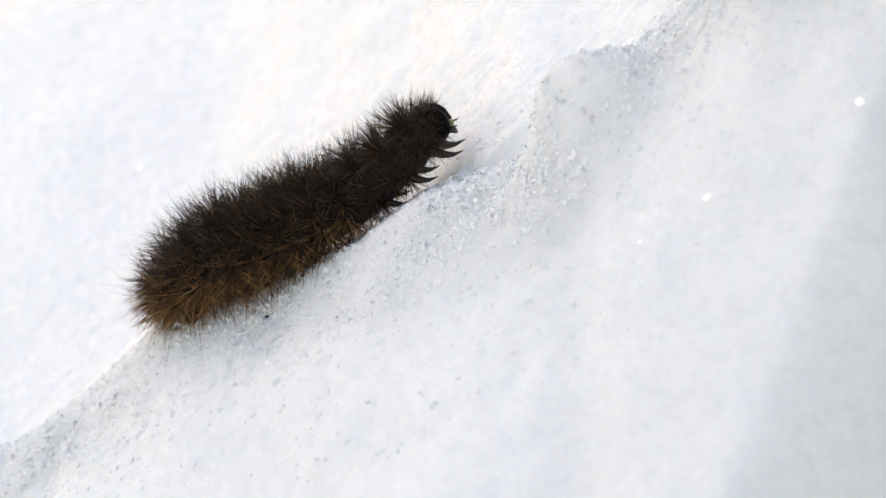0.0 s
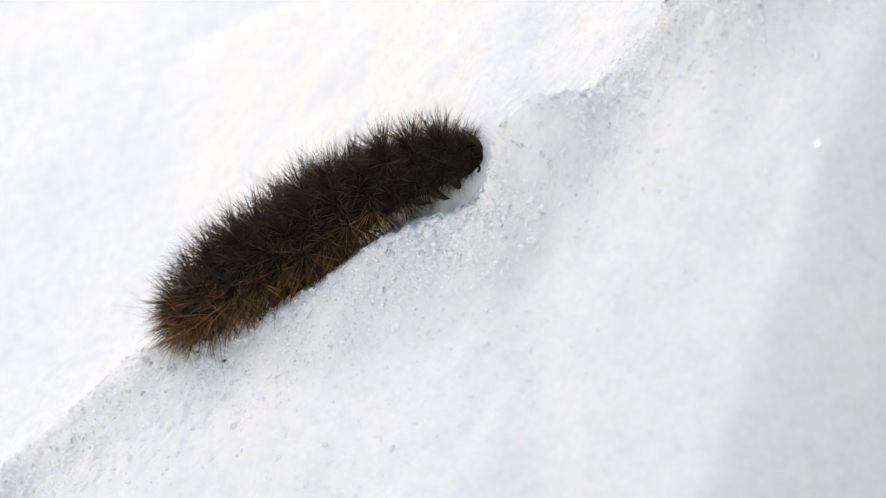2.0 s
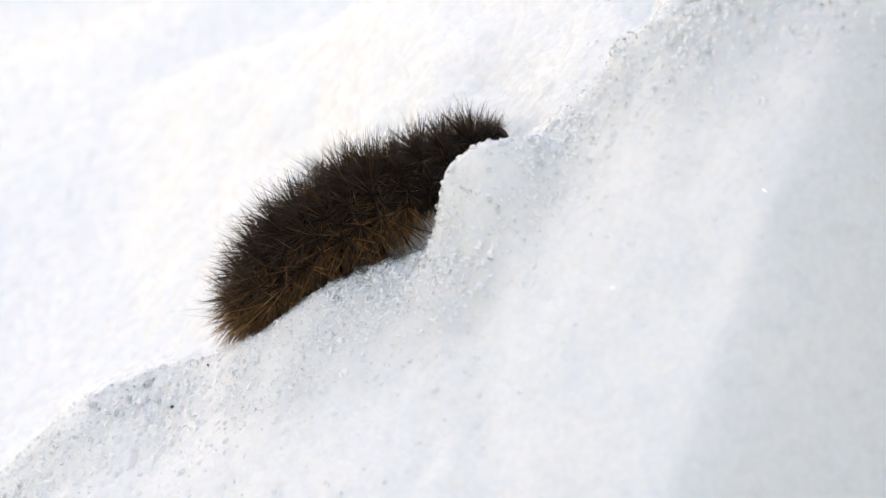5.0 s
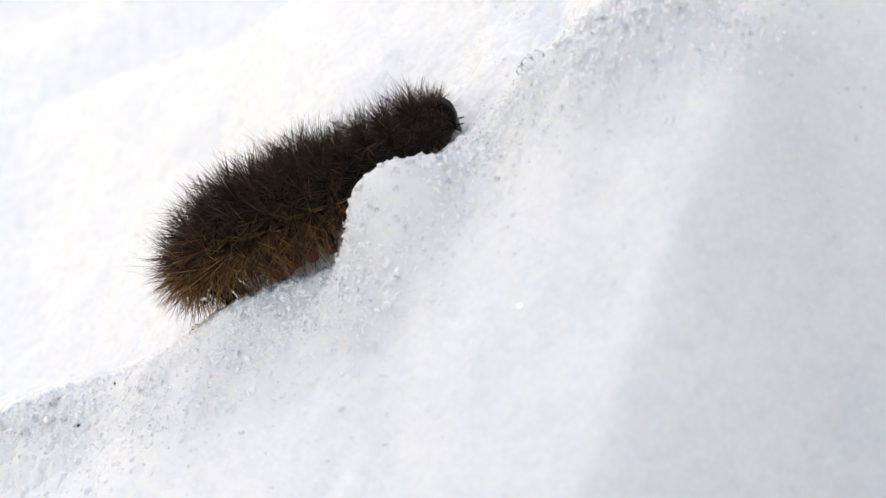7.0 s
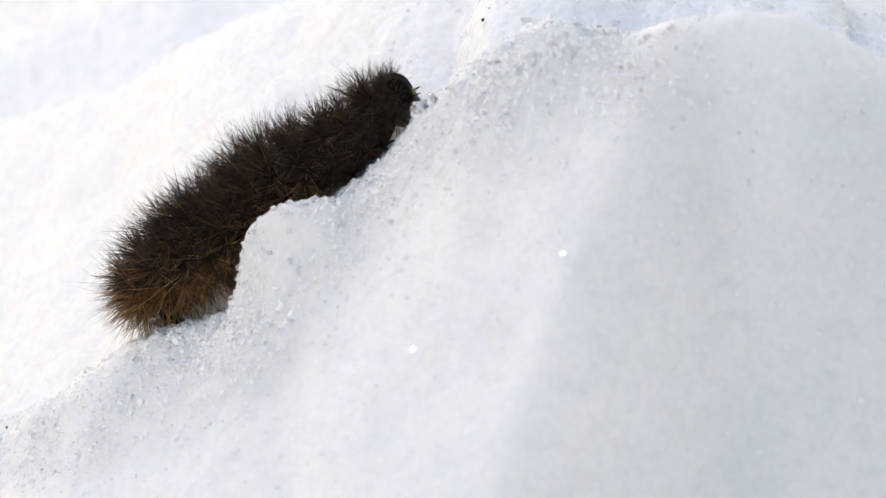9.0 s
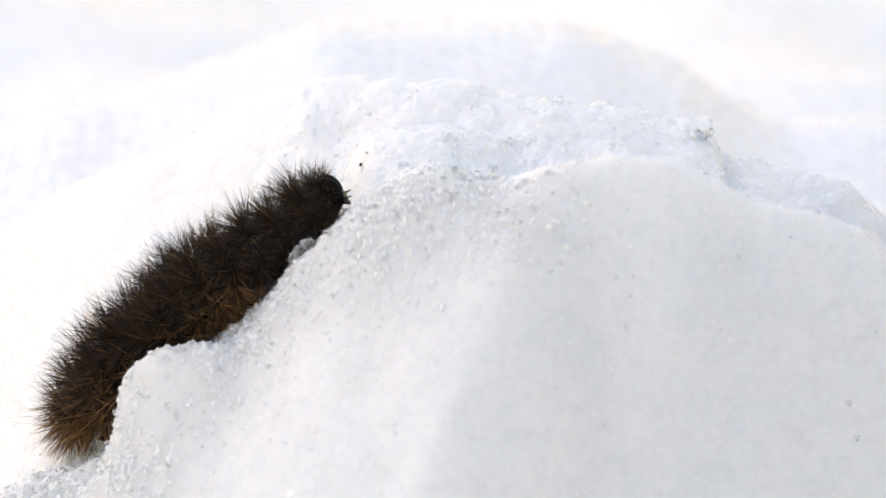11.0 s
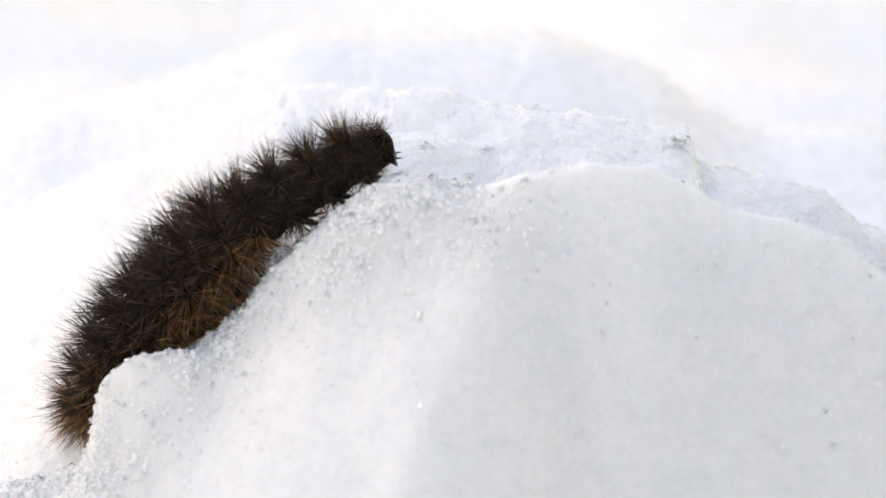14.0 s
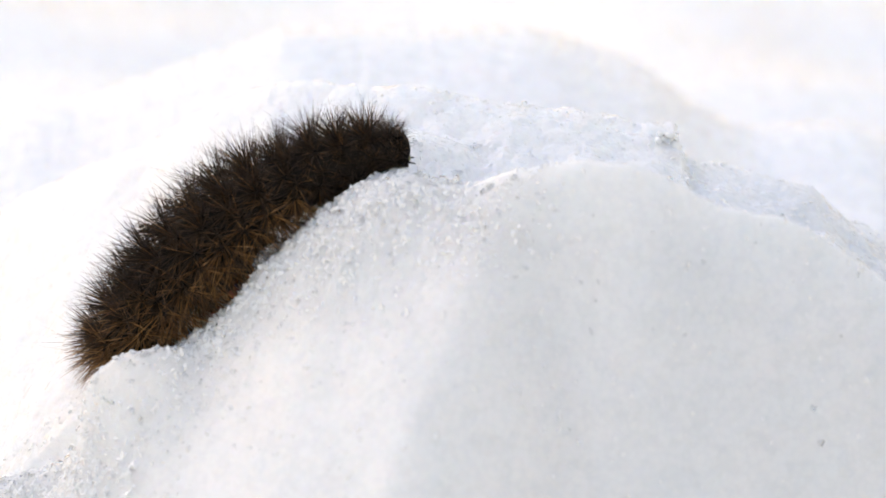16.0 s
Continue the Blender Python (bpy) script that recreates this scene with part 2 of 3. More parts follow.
def build_snow():
    xs = spread(-96, 96, 0.24, 60000)
    ys = spread(-20, 12, 0.2, 60000, 1.025)
    gx, gy = np.meshgrid(xs, ys)
    gz = snow_height(gx, gy)
    nx, ny = len(xs), len(ys)
    co = np.stack([gx, gy, gz], -1).reshape(-1, 3) * MM
    i = np.arange(nx * ny).reshape(ny, nx)
    quads = np.stack([i[:-1, :-1], i[:-1, 1:], i[1:, 1:], i[1:, :-1]], -1).reshape(-1, 4)
    me = bpy.data.meshes.new("snow_ground")
    me.vertices.add(len(co))
    me.vertices.foreach_set("co", co.ravel())
    me.loops.add(quads.size)
    me.loops.foreach_set("vertex_index", quads.ravel())
    me.polygons.add(len(quads))
    me.polygons.foreach_set("loop_start", np.arange(0, quads.size, 4))
    me.polygons.foreach_set("loop_total", np.full(len(quads), 4))
    me.polygons.foreach_set("use_smooth", np.ones(len(quads), bool))
    me.update()
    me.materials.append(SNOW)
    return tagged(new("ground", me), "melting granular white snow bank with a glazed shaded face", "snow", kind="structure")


build_snow()


# ---- helpers for the small things ----
def part(name, bm, mat, parent=None, label=""):
    """Link a bmesh as one mesh object, under parent where one is given."""
    me = bpy.data.meshes.new(name)
    bm.to_mesh(me)
    bm.free()
    for m in mat if isinstance(mat, (list, tuple)) else [mat]:
        me.materials.append(m)
    me.polygons.foreach_set("use_smooth", [True] * len(me.polygons))
    ob = new(name, me)
    if parent:
        ob.parent = parent
    return tagged(ob, label)


def height_at(x, y):
    return float(snow_height(np.array([x], float), np.array([y], float))[0])


def chunk(bm, centre, size, rng, flat=False, detail=1):
    """An uneven ice crystal or pebble of about that size, in MM."""
    m = Matrix.Translation(Vector(centre) * MM) @ Euler((rng.uniform(0, 6), rng.uniform(0, 6), rng.uniform(0, 6))).to_matrix().to_4x4()
    made = bmesh.ops.create_icosphere(bm, subdivisions=detail, radius=size * MM, matrix=m)
    c = Vector(centre) * MM
    sx, sy, sz = (rng.uniform(0.6, 1.25) for _ in range(3))
    for v in made["verts"]:
        d = (v.co - c) * rng.uniform(0.78, 1.15)
        v.co = c + Vector((d.x * sx, d.y * sy, d.z * sz * (0.6 if flat else 1)))
    return made["verts"]


def crest_of(x):
    """Where the front crest runs: y at x, in MM."""
    return -9 * smooth_step(x, -56, -38) + 2 * smooth_step(x, -17, -8) - 3 * smooth_step(x, -19, -15) * (1 - smooth_step(x, -4, 2)) - 9 * smooth_step(x, 24, 52)


def build_grains():
    """Loose ice grains on the crest and the bank behind it, too many to count."""
    base = bmesh.new()
    bmesh.ops.create_icosphere(base, subdivisions=1, radius=1.0)
    shape = np.array([v.co[:] for v in base.verts])
    tri = np.array([[v.index for v in f.verts] for f in base.faces])
    base.free()
    gen = np.random.default_rng(7)
    n = 76000
    x = gen.uniform(-92, 92, n)
    crest = crest_of(x)
    pick = gen.random(n)
    y = np.where(pick < 0.62, crest - 3 + gen.normal(0, 4.5, n), np.where(pick < 0.66, crest - gen.uniform(5, 28, n), gen.uniform(0, 28, n)))
    share = np.where(y < 2, 1.0, 0.6 * np.clip((x + 6) / 34, 0, 1))  # fewer on the far bank to the left
    share = share * np.where(y < -2, 1 - 0.94 * smooth_step(x + 0.5 * (y + 10), 24, 44), 1.0)  # the dome is glazed
    share = share * np.clip(0.75 + 0.6 * rough_noise(x, y, 6, 61, 2), 0.15, 1)
    keep = gen.random(n) < share
    x, y = x[keep], y[keep]
    n = len(x)
    z = snow_height(x, y)
    r = 0.1 + 0.42 * gen.random(n) ** 4
    scale = gen.uniform(0.6, 1.3, (n, 1, 3)) * r[:, None, None]
    lump = gen.uniform(0.5, 1.35, (n, len(shape), 1))
    a = gen.uniform(0, 2 * math.pi, n)
    pts = shape[None] * lump * scale
    ca, sa = np.cos(a)[:, None], np.sin(a)[:, None]
    pts = np.stack([pts[..., 0] * ca - pts[..., 1] * sa, pts[..., 0] * sa + pts[..., 1] * ca, pts[..., 2]], -1)
    pts += np.stack([x, y, z - np.where(y < 2, 0.45, 0.65) * r], -1)[:, None]
    faces = (tri[None] + (np.arange(n) * len(shape))[:, None, None]).reshape(-1, 3)
    me = bpy.data.meshes.new("ice_grains")
    me.from_pydata((pts.reshape(-1, 3) * MM).tolist(), [], faces.tolist())
    me.materials.append(GRAIN)
    me.materials.append(ICE)
    me.polygons.foreach_set("material_index", np.repeat((gen.random(n) < np.where(np.abs(y - crest_of(x) + 1) > 8, 0.02, 0.14)).astype(int), len(tri)))
    tagged(new("ice_grains", me), "loose translucent ice grains strewn over the snow crest", "ice", kind="stuff")


build_grains()


def build_lump(x, y, sizes, label, seed, frosted=False):
    """A clear lump of ice melted out of the snow: a few crystals grown together."""
    rng = random.Random(seed)
    z = height_at(x, y)
    lump = tagged(new("ice_lump"), label, "ice", "ice lumps on the crest")
    lump.location = Vector((x, y, z)) * MM
    for i, (dx, dz, s) in enumerate(sizes):
        bm = bmesh.new()
        chunk(bm, (dx, rng.uniform(-0.3, 0.3), dz), s, rng, detail=2)
        part("crystal", bm, GRAIN if frosted and i % 3 else ICE, lump)


build_lump(6.0, -6.2, [(0, 0.6, 1.1), (0.9, 1.6, 0.9), (-0.8, -0.1, 0.8), (0.3, -0.7, 0.7)], "clear glassy lump of ice on the snow crest", 1)
build_lump(58.3, 17.5, [(0, 0.3, 0.9), (0.9, -0.4, 0.75), (-1.2, 0.4, 0.75), (1.0, -1.4, 0.8), (-0.4, -0.7, 0.8), (0.2, 1.1, 0.65), (1.0, 0.8, 0.55), (-1.0, 1.2, 0.4)],
           "half-frosted crumbly ice knot at the end of the snow rim", 2, True)
build_lump(28.6, -7.6, [(0, 0.2, 0.8), (1.2, 0.0, 0.6), (-1.1, 0.3, 0.65), (0.5, 0.8, 0.5), (-2.2, 0.3, 0.5), (2.0, -0.2, 0.45)],
           "cluster of clear bluish ice crystals on the snow crest", 3)
build_lump(24.8, -7.0, [(0, 0.2, 0.55), (0.8, 0.1, 0.5), (-0.7, 0.2, 0.4)], "cluster of clear bluish ice crystals on the snow crest", 4)
for i, (lx, ly, ls) in enumerate(((-54.5, -2.5, 0.7), (-30.0, -4.5, 0.6), (-26.5, -6.0, 0.75), (-23.6, -7.6, 0.5), (-19.2, -7.2, 0.7), (-36.0, -4.0, 0.45),
                                  (-46.0, -2.5, 0.5), (-62.0, -2.0, 0.5), (9.5, -7.6, 0.5), (14.0, -4.0, 0.55), (25.0, 9.0, 0.6), (33.0, 13.0, 0.55),
                                  (40.0, 22.0, 0.6), (55.0, 31.0, 0.7), (30.0, 6.0, 0.5), (19.0, 5.0, 0.5),
                                  (-16.3, -10.5, 0.45), (-14.6, -10.8, 0.5), (-11.8, -10.6, 0.4), (-8.6, -11.0, 0.5), (-5.0, -10.6, 0.45), (-12.6, -13.0, 0.4), (-17.2, -10.5, 0.5))):
    build_lump(lx, ly, [(0, 0.1, ls), (1.1 * ls, 0.05, 0.7 * ls), (-0.9 * ls, 0.0, 0.6 * ls)], "small clear beads of ice frozen to the snow crest", 10 + i)


def build_grit(x, y, size, seed):
    rng = random.Random(seed)
    bm = bmesh.new()
    chunk(bm, (x, y, height_at(x, y) + 0.4 * size), size, rng, detail=2)
    tagged(part("dirt_speck", bm, DIRT), "tiny dark speck of dirt on the snow", "dirt", "dirt specks on the snow")


build_grit(13.8, 8.3, 0.3, 1)
build_grit(14.6, 9.0, 0.14, 2)
build_grit(-46.5, -5.0, 0.22, 4)
build_grit(-51.0, -7.5, 0.2, 5)


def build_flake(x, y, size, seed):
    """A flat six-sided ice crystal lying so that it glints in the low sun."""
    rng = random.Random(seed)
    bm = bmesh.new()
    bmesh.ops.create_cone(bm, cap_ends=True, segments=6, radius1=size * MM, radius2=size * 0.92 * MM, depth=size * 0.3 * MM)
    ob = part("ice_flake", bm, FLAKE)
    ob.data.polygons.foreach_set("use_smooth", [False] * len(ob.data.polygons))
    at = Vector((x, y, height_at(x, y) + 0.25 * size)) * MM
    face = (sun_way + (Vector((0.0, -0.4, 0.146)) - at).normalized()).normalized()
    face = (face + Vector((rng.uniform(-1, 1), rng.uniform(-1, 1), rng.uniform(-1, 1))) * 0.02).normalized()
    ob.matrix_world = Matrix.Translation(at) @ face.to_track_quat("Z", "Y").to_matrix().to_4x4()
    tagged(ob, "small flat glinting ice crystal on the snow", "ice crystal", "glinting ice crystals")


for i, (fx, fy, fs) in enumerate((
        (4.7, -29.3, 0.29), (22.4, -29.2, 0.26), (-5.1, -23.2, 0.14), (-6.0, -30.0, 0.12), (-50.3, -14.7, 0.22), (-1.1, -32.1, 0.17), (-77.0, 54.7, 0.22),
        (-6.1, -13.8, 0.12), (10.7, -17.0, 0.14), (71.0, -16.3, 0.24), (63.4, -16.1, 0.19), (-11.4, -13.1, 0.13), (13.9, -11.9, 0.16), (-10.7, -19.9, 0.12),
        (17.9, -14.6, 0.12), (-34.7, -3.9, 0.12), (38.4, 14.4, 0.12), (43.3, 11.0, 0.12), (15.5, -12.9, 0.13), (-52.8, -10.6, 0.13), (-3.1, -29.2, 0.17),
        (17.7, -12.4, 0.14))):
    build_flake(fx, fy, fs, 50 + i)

# ---- the caterpillar ----
N_SEG = 12
RADIUS = [2.7, 3.5, 3.9, 4.1, 4.2, 4.2, 4.1, 4.1, 4.0, 3.7, 3.3, 2.8]


def bristle(bm, root, way, length, thick, bend, slot):
    """One stiff tapered hair."""
    side = way.orthogonal().normalized()
    other = way.cross(side)
    rings = []
    for t, w in ((0.0, 1.0), (0.5, 0.85)):
        c = root + way * (length * t) + bend * (length * t * t)
        rings.append([bm.verts.new(c + (side * math.cos(a) + other * math.sin(a)) * thick * w) for a in (0, 2.094, 4.189)])
    tip = bm.verts.new(root + way * length + bend * length)
    for k in range(3):
        q = (k + 1) % 3
        bm.faces.new((rings[0][k], rings[0][q], rings[1][q], rings[1][k])).material_index = slot
        bm.faces.new((rings[1][k], rings[1][q], tip)).material_index = slot


def tuft_mesh(seed, count, wide, long_, share, long_hairs=0):
    """A wart with stiff hairs that spread from it along +Z. share: black, brown, rusty parts of the hairs."""
    rng = random.Random(seed)
    bm = bmesh.new()
    bmesh.ops.create_icosphere(bm, subdivisions=2, radius=0.75 * MM, matrix=Matrix.Diagonal((1, 1, 0.6, 1)))
    for f in bm.faces:
        f.material_index = 3
    for i in range(count):
        tilt = radians(wide) * rng.random() ** 0.6
        a = rng.uniform(0, 2 * math.pi)
        way = Vector((math.sin(tilt) * math.cos(a), math.sin(tilt) * math.sin(a), math.cos(tilt)))
        length = long_ * rng.uniform(0.5, 1.1)
        thick = rng.uniform(0.038, 0.058)
        if i < long_hairs:
            length = long_ * rng.uniform(1.3, 1.8)
            thick = 0.026
        bend = Vector((rng.uniform(-0.12, 0.06), rng.uniform(-0.08, 0.08), rng.uniform(-0.08, 0.02)))
        pick = rng.random()
        slot = 0 if pick < share[0] else 1 if pick < share[0] + share[1] else 2
        root = Vector((way.x * 0.6, way.y * 0.6, 0.25)) * MM
        bristle(bm, root, way, length * MM, thick * MM, bend, slot)
    me = bpy.data.meshes.new("bristle_tuft")
    bm.to_mesh(me)
    bm.free()
    for m in (BLACK_HAIR, BROWN_HAIR, RUST_HAIR, HIDE):
        me.materials.append(m)
    return me


TUFTS = {
    "black": [tuft_mesh(10 + i, 76, 66, 6.2, (0.93, 0.07, 0.0), 1) for i in range(4)],
    "mixed": [tuft_mesh(20 + i, 70, 68, 5.8, (0.76, 0.21, 0.03), 0) for i in range(4)],
    "brown": [tuft_mesh(30 + i, 68, 70, 5.7, (0.36, 0.4, 0.24), 1) for i in range(4)],
    "fan": [tuft_mesh(50 + i, 50, 60, 5.9, (0.26, 0.42, 0.32), 0) for i in range(4)],
    "rusty": [tuft_mesh(40 + i, 72, 68, 5.3, (0.12, 0.36, 0.52), 1) for i in range(4)],
}


def barrel(bm, radius, length, waist=0.6, rings=11, around=20):
    """A bulging body ring along X."""
    loops = []
    for i in range(rings):
        u = -1 + 2 * i / (rings - 1)
        r = radius * MM * math.sqrt(max(0.0, 1 - waist * abs(u) ** 2.6))
        if i in (0, rings - 1):
            r *= 0.55
        loops.append([bm.verts.new((u * length / 2 * MM, r * 1.02 * math.sin(a), r * math.cos(a)))
                      for a in (2 * math.pi * k / around for k in range(around))])
    for a, b in zip(loops, loops[1:]):
        for k in range(around):
            q = (k + 1) % around
            bm.faces.new((a[k], b[k], b[q], a[q]))
    bm.faces.new(loops[0])
    bm.faces.new(loops[-1][::-1])


def hook_leg(parent, side):
    """A jointed pointed leg of the front rings, hooked forward."""
    bm = bmesh.new()
    path = [((0.0, 0, 0), 0.95), ((0.3, 0, -1.2), 0.8), ((0.9, 0, -2.1), 0.55), ((1.7, 0, -2.8), 0.34), ((2.9, 0, -3.2), 0.05)]
    loops = []
    for (x, y, z), r in path:
        loops.append([bm.verts.new(Vector((x + r * 0.7 * math.cos(a), y + r * math.sin(a), z + r * 0.5 * math.cos(a))) * MM) for a in (2 * math.pi * k / 10 for k in range(10))])
    for a, b in zip(loops, loops[1:]):
        for k in range(10):
            bm.faces.new((a[k], a[(k + 1) % 10], b[(k + 1) % 10], b[k]))
    bm.faces.new(loops[-1])
    bmesh.ops.recalc_face_normals(bm, faces=bm.faces)
    ob = part("leg", bm, CLAW, parent, "pointed glossy black hooked leg")
    ob.matrix_basis = pose(0.4 * MM, side * 1.3 * MM, -1.7 * MM, side * 12, 0, 0)
    return ob


def stub_leg(parent, side, reach):
    """A fleshy stub foot with a reddish flared sole."""
    bm = bmesh.new()
    path = [(0.0, 1.4), (0.45, 1.1), (0.75, 0.8), (0.88, 0.95), (1.0, 0.85)]
    loops = [[bm.verts.new(Vector((r * 0.8 * math.cos(a), r * math.sin(a), -reach * t)) * MM) for a in (2 * math.pi * k / 14 for k in range(14))] for t, r in path]
    for i, (a, b) in enumerate(zip(loops, loops[1:])):
        for k in range(14):
            bm.faces.new((a[k], a[(k + 1) % 14], b[(k + 1) % 14], b[k])).material_index = 1 if i >= 2 else 0
    bm.faces.new(loops[-1]).material_index = 1
    bmesh.ops.recalc_face_normals(bm, faces=bm.faces)
    ob = part("foot", bm, [HIDE, FOOT], parent, "fleshy stub foot with a reddish sole")
    ob.matrix_basis = pose(0, side * 2.2 * MM, -2.7 * MM, side * 12, 0, 0)
    return ob


def build_segment(k, parent):
    rng = random.Random(100 + k)
    radius = RADIUS[k]
    bm = bmesh.new()
    front = N_SEG - k  # 1 behind the head
    barrel(bm, radius, (8.8 if front <= 4 else 7.0) if k else 6.0, 0.55 if front <= 4 else 0.6)
    seg = part("segment", bm, HIDE, parent, "dark body ring with tufts of stiff bristles")
    for j, deg in enumerate((11, 36, 61, 86, 112, 140)):
        for side in (-1, 1):
            if front <= 3:
                kind = "black" if deg < 130 else "mixed"
            elif k <= 1:
                kind = "rusty" if deg > 90 else "brown" if deg > 50 else "mixed"
            elif k <= 3:
                kind = "fan" if deg > 110 else "brown" if deg > 90 else "mixed" if deg > 60 else "black"
            else:
                kind = "black" if deg < 70 else "mixed" if deg < 110 else "fan"
            ob = new("bristle_tuft", rng.choice(TUFTS[kind]))
            ob.parent = seg
            a = radians(deg) * side
            lean = -10 - 8 * (k < 4) - (22 if k == 0 else 0) + (8 if front == 1 else 0)
            size = (0.82 if front <= 4 else 1.0) * rng.uniform(0.93, 1.07) * (1.3 if deg > 110 and front > 4 else 1.12 if deg > 110 else 1.0) * (0.62 if front <= 3 and 60 < deg < 90 else (0.6, 0.72, 0.85)[front - 1] if front <= 3 and deg > 90 else 1.0)
            out = Matrix.Rotation(-a, 4, "X")
            along = (0.5 if j % 2 else -0.4) + rng.uniform(-0.35, 0.35)
            ob.matrix_basis = (out @ Matrix.Translation((along * MM, 0, (radius - 0.35) * MM))
                               @ Matrix.Rotation(radians(lean), 4, "Y") @ Matrix.Rotation(rng.uniform(0, 0.6), 4, "Z") @ Matrix.Diagonal((size, size, size, 1)))
    if front <= 4:
        for deg in (-140, -100, -62, -24, 12, 50, 90, 130):  # short hairs between the rings of tufts
            ob = new("bristle_tuft", rng.choice(TUFTS["black"]))
            ob.parent = seg
            size = rng.uniform(0.3, 0.42)
            ob.matrix_basis = (Matrix.Rotation(radians(-deg), 4, "X") @ Matrix.Translation((rng.uniform(1.8, 2.8) * MM, 0, (radius - 0.75) * MM))
                               @ Matrix.Rotation(radians(-16), 4, "Y") @ Matrix.Diagonal((size, size, size, 1)))
    if k == 0:
        for a, up in ((0, 20), (-42, 10), (42, 10), (-25, -25), (25, -25), (0, 55)):
            ob = new("bristle_tuft", rng.choice(TUFTS["rusty"]))
            ob.parent = seg
            ob.matrix_basis = Matrix.Rotation(radians(a), 4, "Z") @ Matrix.Rotation(radians(-90 + up), 4, "Y") @ Matrix.Translation((0, 0, 2.6 * MM)) @ Matrix.Diagonal((1.0, 1.0, 1.05, 1))
    if front <= 3:
        for side in (-1, 1):
            hook_leg(seg, side)
    elif k in (3, 4, 5, 6):
        for side in (-1, 1):
            stub_leg(seg, side, 4.8)
            ob = new("bristle_tuft", TUFTS["brown"][(k + side) % 4])
            ob.parent = seg
            ob.matrix_basis = (Matrix.Rotation(radians(-154 * side), 4, "X") @ Matrix.Translation((0.2 * MM, 0, (radius - 0.2) * MM))
                               @ Matrix.Rotation(radians(side * 14), 4, "X") @ Matrix.Diagonal((0.8, 0.8, 0.95, 1)))
    elif k == 0:
        for side in (-1, 1):
            stub_leg(seg, side, 4.6)
    return seg


def build_head(parent):
    bm = bmesh.new()
    for side in (-1, 1):
        bmesh.ops.create_uvsphere(bm, u_segments=24, v_segments=16, radius=2.0 * MM,
                                  matrix=Matrix.Translation((0.2 * MM, side * 0.8 * MM, 0)) @ Matrix.Diagonal((0.92, 0.85, 1.12, 1)))
    head = part("head", bm, HEAD, parent, "rounded glossy black head capsule")
    bm = bmesh.new()
    bmesh.ops.create_uvsphere(bm, u_segments=16, v_segments=10, radius=0.75 * MM, matrix=Matrix.Diagonal((0.6, 1.1, 0.8, 1)))
    face = part("face_plate", bm, FACE, head, "small yellowish green face plate above the jaws")
    face.matrix_basis = pose(1.75 * MM, 0, -1.1 * MM)
    for side in (-1, 1):
        bm = bmesh.new()
        bmesh.ops.create_cone(bm, cap_ends=True, segments=10, radius1=0.5 * MM, radius2=0.12 * MM, depth=1.3 * MM)
        jaw = part("jaw", bm, CLAW, head)
        jaw.matrix_basis = pose(1.7 * MM, side * 0.45 * MM, -2.0 * MM, side * 20, 150, 0)
        bm = bmesh.new()
        bmesh.ops.create_cone(bm, cap_ends=True, segments=8, radius1=0.22 * MM, radius2=0.06 * MM, depth=1.3 * MM)
        feeler = part("feeler", bm, CLAW, head)
        feeler.matrix_basis = pose(2.1 * MM, side * 1.2 * MM, -1.3 * MM, 0, 95, side * 10)
        for j in range(5):
            bm = bmesh.new()
            bmesh.ops.create_uvsphere(bm, u_segments=8, v_segments=6, radius=0.16 * MM)
            eye = part("eye", bm, HEAD, head)
            a = radians(-60 + 30 * j)
            eye.matrix_basis = pose((1.35 + 0.35 * math.cos(a)) * MM, side * 2.2 * MM, (-0.9 + 0.45 * math.sin(a)) * MM)
    for j, (x, z, s) in enumerate(((-0.9, 1.7, 0.56), (0.3, 1.7, 0.44), (-0.7, 0.5, 0.5), (0.6, 0.3, 0.38), (-0.2, -1.0, 0.42))):
        for side in (-1, 1):
            ob = new("bristle_tuft", TUFTS["black"][j % 4])
            ob.parent = head
            ob.matrix_basis = pose(x * MM, side * (1.1 if j < 2 else 1.9) * MM, z * MM, -side * (30 if j < 2 else 80 if j < 4 else 110), 30 * j - 12 if j < 2 else 18, 0) @ Matrix.Diagonal((s, s, s, 1))
    return head


caterpillar = tagged(new("woolly_caterpillar"), "black and brown bristly caterpillar crawling over melting snow", "caterpillar")
SEGMENTS = [build_segment(k, caterpillar) for k in range(N_SEG)]
HEAD_OB = build_head(caterpillar)
bm = bmesh.new()
bmesh.ops.create_uvsphere(bm, u_segments=16, v_segments=12, radius=0.5 * MM)
drop = part("water_drop", bm, WATER, SEGMENTS[0], "clear bead of meltwater held by the bristles")
drop.matrix_basis = pose(-1.2 * MM, -5.8 * MM, -2.2 * MM)

ROWS = []


def curve(points, count=60):
    """Points spread evenly along a smooth curve through the given ones, and their directions."""
    p = np.array(points)
    p = np.vstack([2 * p[0] - p[1], p, 2 * p[-1] - p[-2]])
    fine = []
    for i in range(1, len(p) - 2):
        for t in np.linspace(0, 1, 24, endpoint=False):
            a, b, c, d = p[i - 1], p[i], p[i + 1], p[i + 2]
            fine.append(0.5 * (2 * b + (c - a) * t + (2 * a - 5 * b + 4 * c - d) * t * t + (3 * b - a - 3 * c + d) * t ** 3))
    fine.append(p[-2])
    fine = np.array(fine)
    run = np.concatenate([[0], np.cumsum(np.hypot(*np.diff(fine, axis=0).T))])
    return fine, run / run[-1]


